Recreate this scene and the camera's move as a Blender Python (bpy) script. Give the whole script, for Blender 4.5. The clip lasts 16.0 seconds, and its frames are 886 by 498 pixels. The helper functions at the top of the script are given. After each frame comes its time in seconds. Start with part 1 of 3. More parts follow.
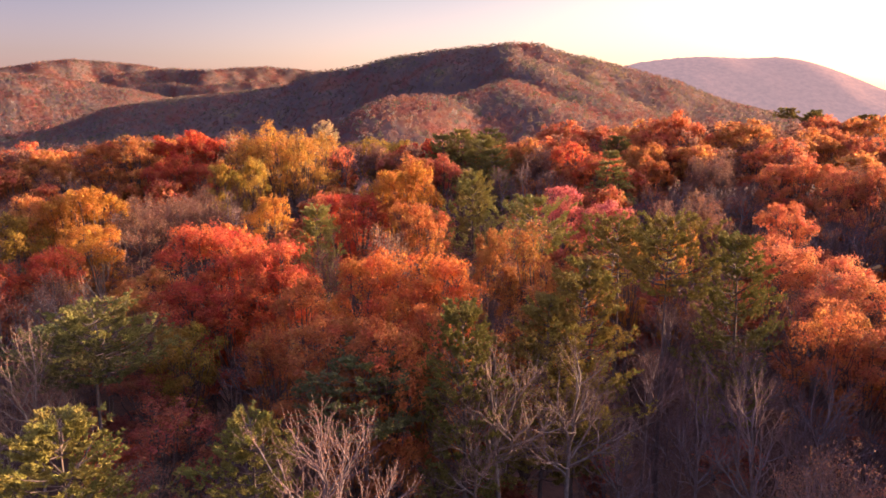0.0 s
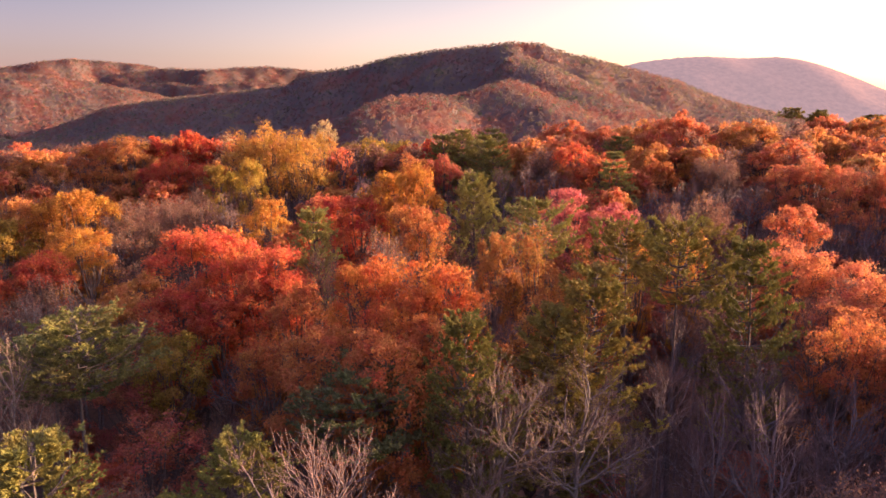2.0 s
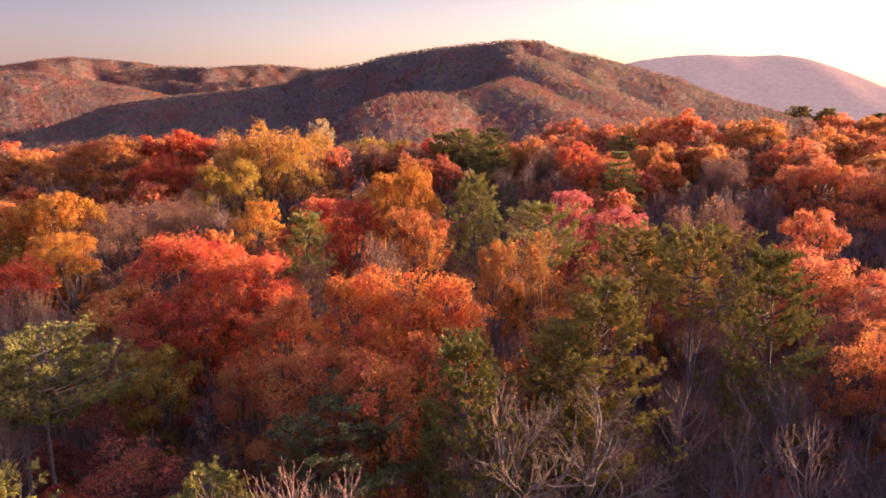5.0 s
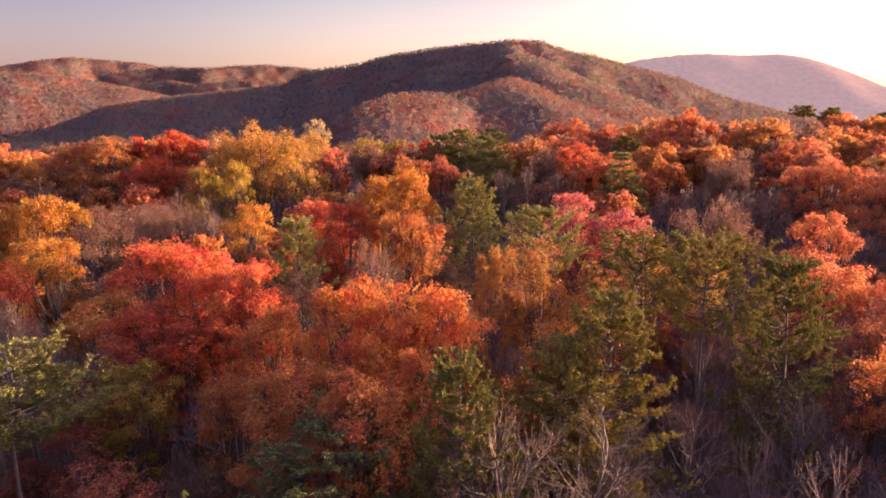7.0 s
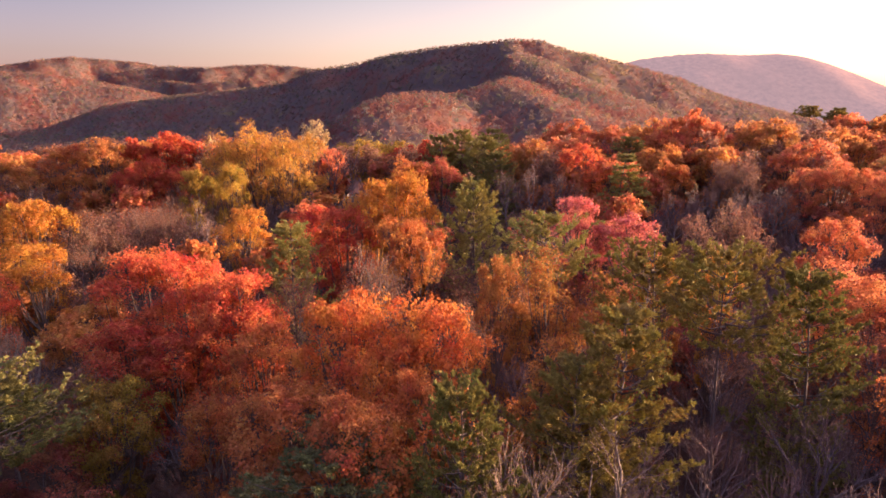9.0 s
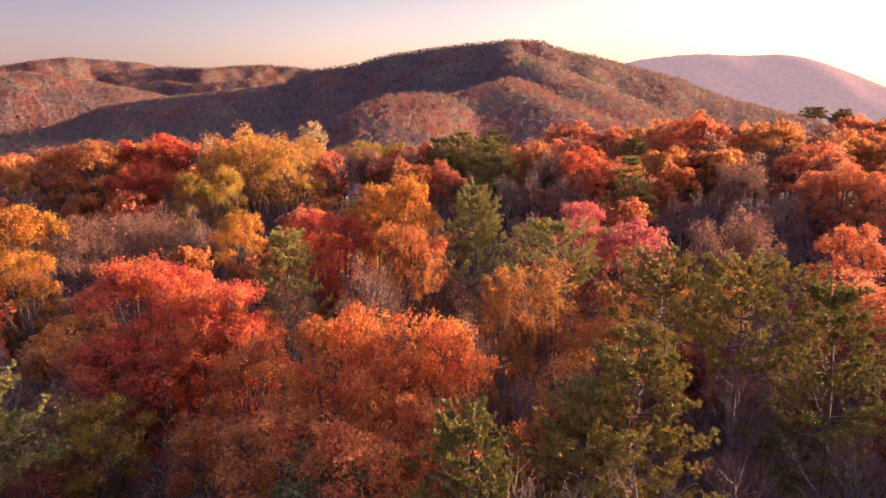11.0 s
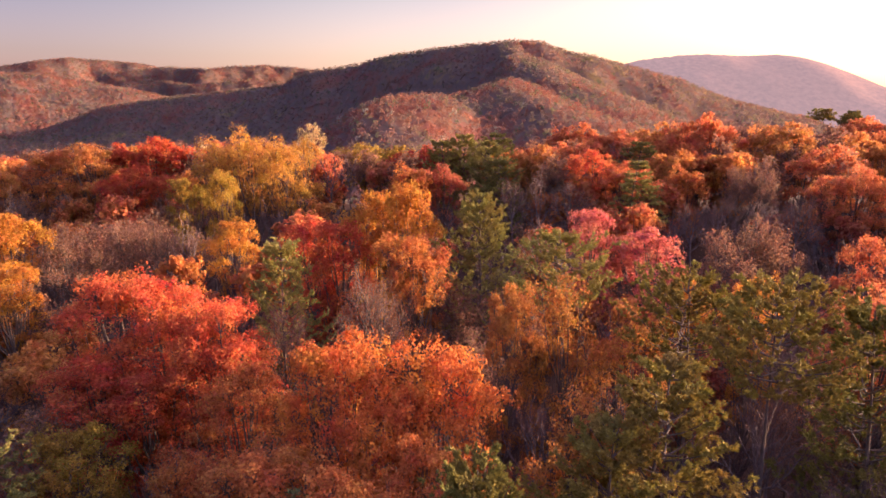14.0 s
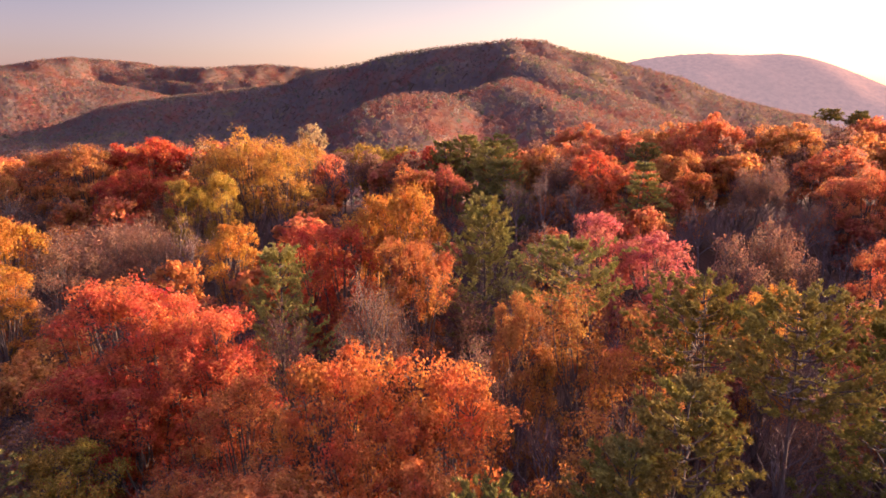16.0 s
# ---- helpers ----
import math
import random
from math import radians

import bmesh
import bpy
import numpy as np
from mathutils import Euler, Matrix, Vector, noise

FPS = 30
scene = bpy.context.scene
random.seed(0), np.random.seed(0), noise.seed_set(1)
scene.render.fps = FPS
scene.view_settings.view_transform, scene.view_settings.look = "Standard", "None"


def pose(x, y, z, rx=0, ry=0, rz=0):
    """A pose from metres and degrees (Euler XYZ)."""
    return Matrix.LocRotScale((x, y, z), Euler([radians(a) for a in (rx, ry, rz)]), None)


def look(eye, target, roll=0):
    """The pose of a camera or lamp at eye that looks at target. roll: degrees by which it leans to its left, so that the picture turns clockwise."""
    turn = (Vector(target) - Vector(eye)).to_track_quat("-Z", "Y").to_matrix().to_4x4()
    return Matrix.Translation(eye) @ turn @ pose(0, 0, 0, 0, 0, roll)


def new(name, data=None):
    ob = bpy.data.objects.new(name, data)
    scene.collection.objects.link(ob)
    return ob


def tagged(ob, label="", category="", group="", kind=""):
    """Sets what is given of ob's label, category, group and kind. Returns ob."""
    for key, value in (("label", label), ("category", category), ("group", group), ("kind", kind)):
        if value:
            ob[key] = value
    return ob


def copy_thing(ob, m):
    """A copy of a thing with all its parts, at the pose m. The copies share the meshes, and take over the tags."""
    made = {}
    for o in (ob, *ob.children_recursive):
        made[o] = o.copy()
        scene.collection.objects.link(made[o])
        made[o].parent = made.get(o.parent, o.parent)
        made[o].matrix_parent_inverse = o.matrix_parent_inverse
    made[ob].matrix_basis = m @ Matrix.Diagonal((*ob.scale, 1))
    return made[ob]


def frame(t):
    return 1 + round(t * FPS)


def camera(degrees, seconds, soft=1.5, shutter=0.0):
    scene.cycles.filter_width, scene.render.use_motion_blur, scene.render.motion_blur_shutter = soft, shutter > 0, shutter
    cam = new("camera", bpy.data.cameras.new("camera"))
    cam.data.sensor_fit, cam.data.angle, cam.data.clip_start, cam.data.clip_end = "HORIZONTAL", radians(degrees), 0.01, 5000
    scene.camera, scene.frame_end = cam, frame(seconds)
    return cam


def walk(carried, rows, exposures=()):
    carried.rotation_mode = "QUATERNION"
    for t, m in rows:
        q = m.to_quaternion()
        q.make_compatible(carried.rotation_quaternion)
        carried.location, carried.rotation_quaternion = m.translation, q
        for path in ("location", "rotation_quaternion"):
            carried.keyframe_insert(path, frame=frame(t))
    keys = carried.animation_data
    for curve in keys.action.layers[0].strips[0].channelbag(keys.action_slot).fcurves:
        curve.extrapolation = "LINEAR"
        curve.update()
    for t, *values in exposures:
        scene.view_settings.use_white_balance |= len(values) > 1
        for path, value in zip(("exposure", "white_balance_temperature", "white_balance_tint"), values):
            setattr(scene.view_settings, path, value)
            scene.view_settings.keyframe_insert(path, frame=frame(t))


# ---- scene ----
cam = camera(68.0, 16.0, soft=1.6)
PATH = [
    (0, (0.393, -2.99, 29.69), (0.392, -1.03, 29.29), -0.1),
    (0.5, (0.383, -2.364, 29.691), (0.383, -0.404, 29.291), -0.1),
    (1, (0.404, -1.74, 29.65), (0.403, 0.219, 29.25), -0.1),
    (1.5, (0.342, -1.29, 29.671), (0.341, 0.67, 29.272), -0.1),
    (2, (0.321, -0.796, 29.714), (0.32, 1.163, 29.314), -0.1),
    (2.5, (0.347, -0.317, 29.753), (0.346, 1.642, 29.351), -0.1),
    (3, (0.401, 0.227, 29.765), (0.399, 2.186, 29.363), -0.1),
    (3.5, (0.411, 0.798, 29.781), (0.409, 2.757, 29.378), -0.1),
    (4, (0.437, 1.403, 29.794), (0.434, 3.361, 29.39), -0.1),
    (6.5, (0.685, 4.59, 29.836), (0.683, 6.548, 29.43), -0.1),
    (7, (0.809, 5.29, 29.856), (0.807, 7.249, 29.45), -0.2),
    (7.5, (0.895, 5.971, 29.908), (0.894, 7.929, 29.501), -0.1),
    (8, (0.91, 6.63, 29.952), (0.909, 8.588, 29.546), -0.1),
    (8.5, (0.843, 7.239, 29.991), (0.841, 9.197, 29.585), -0.2),
    (9, (0.778, 7.837, 30.014), (0.776, 9.796, 29.607), -0.2),
    (11.5, (0.6, 10.737, 30.319), (0.6, 12.696, 29.913), -0.2),
    (12, (0.596, 11.312, 30.381), (0.596, 13.27, 29.975), -0.2),
    (12.5, (0.524, 11.881, 30.433), (0.525, 13.84, 30.026), -0.1),
    (13, (0.464, 12.391, 30.497), (0.464, 14.349, 30.091), -0.2),
    (13.5, (0.378, 12.873, 30.557), (0.378, 14.832, 30.152), -0.2),
    (14, (0.339, 13.349, 30.597), (0.339, 15.308, 30.192), -0.2),
    (14.5, (0.319, 13.803, 30.684), (0.317, 15.761, 30.279), -0.2),
    (15, (0.254, 14.216, 30.741), (0.251, 16.174, 30.335), -0.2),
    (15.5, (0.185, 14.621, 30.769), (0.182, 16.579, 30.363), -0.2),
    (16, (0.16, 15.041, 30.797), (0.155, 16.999, 30.39), -0.2),
]
walk(cam, [(t, look(eye, target, roll)) for t, eye, target, roll in PATH], [(0, 2.33, 6900, 14), (16, 2.33, 6900, 14)])
# ---- light ----
SUN_AZ, SUN_EL = radians(71), radians(9.8)
sun_way = Vector((math.sin(SUN_AZ) * math.cos(SUN_EL), math.cos(SUN_AZ) * math.cos(SUN_EL), math.sin(SUN_EL)))
world = bpy.data.worlds.new("sky")
scene.world = world
world.use_nodes = True
wn = world.node_tree.nodes
sky = wn.new("ShaderNodeTexSky")
sky.sky_type, sky.sun_disc = "NISHITA", False
sky.sun_elevation, sky.sun_rotation = SUN_EL, SUN_AZ
sky.air_density, sky.dust_density, sky.ozone_density = 1.0, 3.4, 1.0
wn["Background"].inputs["Strength"].default_value = 0.095
air = wn.new("ShaderNodeMix")
air.data_type, air.blend_type = "RGBA", "MULTIPLY"
air.inputs[0].default_value = 1.0
coord = wn.new("ShaderNodeTexCoord")
up = wn.new("ShaderNodeSeparateXYZ")
tint = wn.new("ShaderNodeValToRGB")
tint.color_ramp.elements[0].position, tint.color_ramp.elements[0].color = 0.0, (1.6, 1.1, 1.6, 1)
tint.color_ramp.elements[1].position, tint.color_ramp.elements[1].color = 0.17, (0.70, 0.60, 0.76, 1)
tint.color_ramp.elements.new(0.6).color = (1.65, 1.55, 2.55, 1)
tint.color_ramp.elements.new(0.34).color = (1.25, 1.12, 1.7, 1)
tint.color_ramp.elements.new(0.045).color = (1.33, 0.96, 1.34, 1)
tint.color_ramp.elements.new(0.08).color = (1.06, 0.81, 1.02, 1)
world.node_tree.links.new(coord.outputs["Generated"], up.inputs[0])
world.node_tree.links.new(up.outputs[2], tint.inputs[0])
world.node_tree.links.new(tint.outputs[0], air.inputs[7])
world.node_tree.links.new(sky.outputs[0], air.inputs[6])
# the air is brighter and creamier towards the sun
toward = wn.new("ShaderNodeVectorMath")
toward.operation = "DOT_PRODUCT"
toward.inputs[1].default_value = sun_way
span = wn.new("ShaderNodeMapRange")
for key, value in (("From Min", -0.7), ("From Max", 0.9)):
    span.inputs[key].default_value = value
veil = wn.new("ShaderNodeValToRGB")
veil.color_ramp.interpolation = "EASE"
veil.color_ramp.elements[0].position, veil.color_ramp.elements[0].color = 0.0, (0.56, 0.53, 0.53, 1)
veil.color_ramp.elements[1].position, veil.color_ramp.elements[1].color = 1.0, (1.2, 1.16, 0.86, 1)
veil.color_ramp.elements.new(0.27).color = (0.70, 0.645, 0.69, 1)
veil.color_ramp.elements.new(0.62).color = (1.12, 1.03, 0.92, 1)
glow = wn.new("ShaderNodeMix")
glow.data_type, glow.blend_type = "RGBA", "MULTIPLY"
glow.inputs[0].default_value = 1.0
world.node_tree.links.new(coord.outputs["Generated"], toward.inputs[0])
world.node_tree.links.new(toward.outputs["Value"], span.inputs["Value"])
world.node_tree.links.new(span.outputs[0], veil.inputs[0])
world.node_tree.links.new(air.outputs[2], glow.inputs[6])
world.node_tree.links.new(veil.outputs[0], glow.inputs[7])
world.node_tree.links.new(glow.outputs[2], wn["Background"].inputs["Color"])
sun = new("sun", bpy.data.lights.new("sun", "SUN"))
sun.data.energy, sun.data.angle, sun.data.color = 4.0, radians(0.6), (1.0, 0.74, 0.52)
sun.matrix_world = look(sun_way * 300, (0, 0, 0))


# ---- materials ----
def material(name):
    m = bpy.data.materials.new(name)
    m.use_nodes = True
    m.node_tree.nodes.remove(m.node_tree.nodes["Principled BSDF"])
    n, l = m.node_tree.nodes, m.node_tree.links

    def add(kind, **values):
        node = n.new("ShaderNode" + kind)
        for key, value in values.items():
            if key in node.inputs:
                node.inputs[key].default_value = value
        return node
    return m, n, l, add


def ramp(node, stops):
    e = node.color_ramp.elements
    while len(e) < len(stops):
        e.new(0.5)
    for k, (p, c) in enumerate(stops):
        e[k].position, e[k].color = p, (*c, 1)


def leaf_material(name, scale, hue_play, value_play, through_light, gloss, tone=None):
    """Leaves: the tree's own colour, or a range of forest colours by tree, varied by leaf and in patches."""
    m, n, l, add = material(name)
    if tone:
        source = add("Attribute")
        source.attribute_name = "tone"
        colour = add("ValToRGB")
        colour.color_ramp.interpolation = "LINEAR"
        ramp(colour, tone)
        l.new(source.outputs["Fac"], colour.inputs[0])
        base = colour.outputs[0]
    else:
        base = add("ObjectInfo").outputs["Color"]
    geo = add("NewGeometry")
    patch = add("TexNoise", Scale=scale, Detail=2.0)
    coord = add("TexCoord")
    l.new(coord.outputs["Object"], patch.inputs["Vector"])
    hue = add("MapRange", **{"To Min": 0.5 - hue_play, "To Max": 0.5 + hue_play})
    hue.inputs["From Min"].default_value, hue.inputs["From Max"].default_value = 0.3, 0.7
    l.new(patch.outputs["Fac"], hue.inputs["Value"])
    value = add("MapRange", **{"To Min": 1 - value_play, "To Max": 1 + value_play})
    l.new(geo.outputs["Random Per Island"], value.inputs["Value"])
    hsv = add("HueSaturation")
    l.new(hue.outputs[0], hsv.inputs["Hue"])
    l.new(value.outputs[0], hsv.inputs["Value"])
    l.new(base, hsv.inputs["Color"])
    body = add("BsdfPrincipled", Roughness=0.65)
    body.inputs["Specular IOR Level"].default_value = gloss
    glow = add("BsdfTranslucent")
    mix = add("MixShader", Fac=through_light)
    l.new(hsv.outputs[0], body.inputs["Base Color"])
    l.new(hsv.outputs[0], glow.inputs["Color"])
    l.new(body.outputs[0], mix.inputs[1])
    l.new(glow.outputs[0], mix.inputs[2])
    l.new(mix.outputs[0], n["Material Output"].inputs["Surface"])
    return m


LEAF = leaf_material("autumn_leaf", 0.5, 0.02, 0.28, 0.5, 0.08)
NEEDLE = leaf_material("pine_needle", 0.6, 0.02, 0.3, 0.14, 0.08)
WOOD_TONES = [(0.0, (0.254, 0.0966, 0.0717)), (0.17, (0.249, 0.118, 0.0886)), (0.32, (0.213, 0.136, 0.11)), (0.45, (0.174, 0.124, 0.11)),
              (0.58, (0.254, 0.167, 0.0977)), (0.7, (0.144, 0.136, 0.0782)), (0.85, (0.104, 0.118, 0.0755)), (1.0, (0.359, 0.273, 0.228))]
HILL_LEAF = leaf_material("hillside_leaf", 0.05, 0.012, 0.12, 0.45, 0.0, WOOD_TONES)


def bark_material():
    m, n, l, add = material("bark")
    info, coord = add("ObjectInfo"), add("TexCoord")
    stretch = add("Mapping", Scale=(6, 6, 1.2))
    l.new(coord.outputs["Object"], stretch.inputs["Vector"])
    grain = add("TexNoise", Scale=2.5, Detail=6.0)
    l.new(stretch.outputs[0], grain.inputs["Vector"])
    value = add("MapRange", **{"From Min": 0.3, "From Max": 0.7, "To Min": 0.55, "To Max": 1.35})
    l.new(grain.outputs["Fac"], value.inputs["Value"])
    hsv = add("HueSaturation")
    l.new(info.outputs["Color"], hsv.inputs["Color"])
    l.new(value.outputs[0], hsv.inputs["Value"])
    body = add("BsdfPrincipled", Roughness=0.85)
    body.inputs["Specular IOR Level"].default_value = 0.15
    bump = add("Bump", Strength=0.6, Distance=0.03)
    l.new(grain.outputs["Fac"], bump.inputs["Height"])
    l.new(bump.outputs[0], body.inputs["Normal"])
    l.new(hsv.outputs[0], body.inputs["Base Color"])
    l.new(body.outputs[0], n["Material Output"].inputs["Surface"])
    return m


def ground_material():
    """Fallen leaves on dark soil, in patches."""
    m, n, l, add = material("leaf_litter")
    coord = add("TexCoord")
    fine, broad = add("TexNoise", Scale=2.2, Detail=8.0, Roughness=0.7), add("TexNoise", Scale=0.03, Detail=4.0)
    l.new(coord.outputs["Object"], fine.inputs["Vector"])
    l.new(coord.outputs["Object"], broad.inputs["Vector"])
    colour = add("ValToRGB")
    ramp(colour, [(0.3, (0.045, 0.03, 0.026)), (0.5, (0.115, 0.06, 0.042)), (0.7, (0.2, 0.1, 0.062))])
    both = add("Math")
    both.operation = "MULTIPLY_ADD"
    both.inputs[1].default_value = 0.6
    l.new(fine.outputs["Fac"], both.inputs[0])
    scaled = add("Math")
    scaled.operation = "MULTIPLY"
    scaled.inputs[1].default_value = 0.4
    l.new(broad.outputs["Fac"], scaled.inputs[0])
    l.new(scaled.outputs[0], both.inputs[2])
    l.new(both.outputs[0], colour.inputs[0])
    body = add("BsdfPrincipled", Roughness=0.95)
    body.inputs["Specular IOR Level"].default_value = 0.1
    bump = add("Bump", Strength=0.8, Distance=0.08)
    l.new(fine.outputs["Fac"], bump.inputs["Height"])
    l.new(bump.outputs[0], body.inputs["Normal"])
    l.new(colour.outputs[0], body.inputs["Base Color"])
    l.new(body.outputs[0], n["Material Output"].inputs["Surface"])
    return m


BARK, LITTER = bark_material(), ground_material()

# ---- the land ----
RIDGES = []


def ridge(near_side, far_side, crest):
    """A ridge along its crest line, with the breadth of its near and far slopes."""
    c = np.array(crest, float)
    RIDGES.append((c[:, 0] / c[:, 1], c[:, 1], c[:, 2], near_side, far_side))


ridge(290, 500, [  # main mountain
    (-1236, 1717, -65), (-1087, 1697, -37), (-971, 1677, -7), (-823, 1647, 42), (-643, 1617, 64), (-372, 1567, 88),
    (-287, 1537, 118), (-179, 1497, 130), (-100, 1447, 145), (-28, 1417, 152), (77, 1397, 159), (149, 1397, 168),
    (207, 1417, 166), (272, 1447, 147), (394, 1497, 129), (538, 1547, 96), (680, 1597, 53), (857, 1647, 17),
])
ridge(520, 300, [  # front spur
    (59, 1247, 54), (103, 1277, 107), (129, 1277, 127), (180, 1227, 115), (256, 1147, 70), (324, 1077, 34),
    (369, 1047, 10),
])
ridge(340, 240, [  # knoll
    (-121, 637, 1), (-101, 647, 14), (-79, 657, 30), (-53, 677, 40), (-14, 697, 42), (17, 737, 43),
    (45, 797, 54), (80, 817, 64), (111, 797, 54), (138, 757, 35), (172, 737, 22), (211, 717, 7),
])
ridge(480, 400, [  # left slope
    (-1541, 2047, 152), (-1389, 2127, 150), (-1259, 2207, 142), (-1176, 2257, 132), (-1070, 2307, 109), (-987, 2337, 91),
    (-884, 2367, 55), (-736, 2397, 16),
])
ridge(220, 300, [  # left fold
    (-1289, 2547, 99), (-1203, 2597, 130), (-1096, 2657, 150), (-942, 2597, 132), (-752, 2697, 158), (-613, 2777, 140),
])
ridge(260, 400, [  # middle fold
    (-1312, 2697, 180), (-1239, 2737, 196), (-1126, 2797, 213), (-950, 2757, 201), (-864, 2857, 219), (-744, 2947, 228),
    (-575, 3017, 214), (-418, 3057, 177),
])
ridge(420, 600, [  # left hill
    (-2176, 2897, 234), (-1921, 2947, 223), (-1831, 3047, 255), (-1720, 3147, 277), (-1668, 3247, 278), (-1598, 3297, 276),
    (-1479, 3397, 265), (-1315, 3477, 226),
])


def smooth(x):
    x = np.clip(x, 0, 1)
    return x * x * (3 - 2 * x)


def wave(x, y, size, seed):
    """Soft uneven relief, about -1 to 1."""
    a = np.random.RandomState(seed).uniform(0, 6.28, (6, 2))
    out = 0
    for k in range(6):
        g = 6.28 / size * (0.6 + 0.25 * k)
        out = out + np.sin(g * (x * math.cos(a[k, 0]) + y * math.sin(a[k, 0])) + a[k, 1] + 1.3 * np.sin(0.37 * g * (y - x) + k)) / 3.2
    return out


def land(x, y):
    """Height of the ground."""
    x, y = np.asarray(x, float), np.asarray(y, float)
    near = -1.5 + 11 * smooth((y - 60) / 110) + 0.6 * wave(x, y, 45, 3)
    edge = 165 + 0.15 * np.clip(x, -150, 150)
    low = -34 - 30 * smooth((y - 900) / 1500) + 6 * wave(x, y, 260, 4)
    z = near + (low - near) * smooth((y - edge) / 190)
    z = z + (-20 - z) * 0.5 * smooth((np.abs(x) - 260) / 400) * (y < 700)
    s = x / np.maximum(y, 50)
    for ss, dist, top, near_side, far_side in RIDGES:
        d, h = np.interp(s, ss, dist), np.interp(s, ss, top)
        fade = smooth((s - ss[0] + 0.12) / 0.12) * smooth((ss[-1] + 0.12 - s) / 0.12)
        u = (y - d) / np.where(y < d, near_side, far_side)
        rise = np.cos(np.clip(u, -1, 1) * math.pi / 2) ** 1.5
        gully = wave(x, y, near_side * 0.55, 7) * 0.06 * np.abs(h - low) * np.clip(np.abs(u) * 3, 0, 1) * rise
        z = np.maximum(z, low + (h - low) * rise * fade + gully)
    return z


def mesh_of(name, verts, faces, mat, tone=None, smooth_shade=False):
    """A mesh from arrays: faces is a list of index arrays, each of one width."""
    me = bpy.data.meshes.new(name)
    me.vertices.add(len(verts))
    me.vertices.foreach_set("co", np.asarray(verts, np.float32).ravel())
    faces = [np.asarray(f, np.int32) for f in faces if len(f)]
    flat = np.concatenate([f.ravel() for f in faces])
    width = np.concatenate([np.full(len(f), f.shape[1], np.int32) for f in faces])
    me.loops.add(len(flat))
    me.loops.foreach_set("vertex_index", flat)
    me.polygons.add(len(width))
    me.polygons.foreach_set("loop_start", np.concatenate([[0], np.cumsum(width)[:-1]]).astype(np.int32))
    if smooth_shade:
        me.polygons.foreach_set("use_smooth", np.ones(len(width), bool))
    if tone is not None:
        me.attributes.new("tone", "FLOAT", "POINT").data.foreach_set("value", np.asarray(tone, np.float32))
    me.materials.append(mat)
    me.update(calc_edges=True)
    return me


# the ground: one fan-shaped sheet, fine ahead and coarse behind, out to the horizon
turns = np.radians(np.concatenate([np.arange(-46, 46, 0.3), np.arange(46, 314, 6)]))
rings = np.concatenate([np.arange(1, 200, 7), np.arange(200, 900, 16), np.arange(900, 2000, 25), np.arange(2000, 4980, 60)])
tt, rr = np.meshgrid(turns, rings)
gx, gy = rr * np.sin(tt), rr * np.cos(tt)
n_r, n_t = gx.shape
idx = np.arange(n_r * n_t).reshape(n_r, n_t)
nxt = np.roll(idx, -1, axis=1)
quads = np.stack([idx[:-1], nxt[:-1], nxt[1:], idx[1:]], -1).reshape(-1, 4)[:, ::-1]
verts = np.column_stack([gx.ravel(), gy.ravel(), land(gx, gy).ravel()])
hub = len(verts)
verts = np.vstack([verts, [[0, 0, float(land(0, 0))]]])
caps = np.column_stack([np.full(n_t, hub), idx[0], nxt[0]])[:, ::-1]
tagged(new("ground", mesh_of("ground", verts, [quads, caps], LITTER, smooth_shade=True)),
       "rolling wooded ground under brown fallen leaves", "ground", kind="structure")

# ---- trees: the parts ----
RNG = np.random.RandomState(11)


def unit(v):
    return v / np.maximum(np.linalg.norm(v, axis=-1, keepdims=True), 1e-9)


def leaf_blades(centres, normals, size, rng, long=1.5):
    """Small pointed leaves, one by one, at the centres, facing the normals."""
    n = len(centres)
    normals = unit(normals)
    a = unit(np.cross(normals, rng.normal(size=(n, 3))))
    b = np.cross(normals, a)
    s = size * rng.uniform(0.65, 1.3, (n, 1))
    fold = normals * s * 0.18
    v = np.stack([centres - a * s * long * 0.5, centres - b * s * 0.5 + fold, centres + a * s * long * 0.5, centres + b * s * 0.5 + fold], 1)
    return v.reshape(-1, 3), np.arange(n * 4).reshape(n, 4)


def tubes(runs, sides):
    """Tapered round limbs along runs of (points, radii)."""
    vs, fs, base = [], [], 0
    ring = np.linspace(0, 2 * math.pi, sides, endpoint=False)
    for pts, rad in runs:
        pts = np.asarray(pts, float)
        way = unit(np.gradient(pts, axis=0))
        side = unit(np.cross(way, [0.31, 0.95, 0.07]))
        other = np.cross(way, side)
        v = pts[:, None] + np.asarray(rad)[:, None, None] * (np.cos(ring)[None, :, None] * side[:, None] + np.sin(ring)[None, :, None] * other[:, None])
        k = np.arange(len(pts) * sides).reshape(len(pts), sides) + base
        m = np.roll(k, -1, axis=1)
        fs.append(np.stack([k[:-1], m[:-1], m[1:], k[1:]], -1).reshape(-1, 4))
        vs.append(v.reshape(-1, 3))
        base += len(pts) * sides
    return np.concatenate(vs), np.concatenate(fs)


def bent(a, b, n, sag, rng, sway=0.08):
    """A bent line from a to b."""
    a, b = np.asarray(a, float), np.asarray(b, float)
    t = np.linspace(0, 1, n)[:, None]
    d = np.linalg.norm(b - a)
    off = rng.normal(size=3) * sway * d + np.array([0, 0, sag * d])
    return a + (b - a) * t + off * np.sin(t * math.pi)


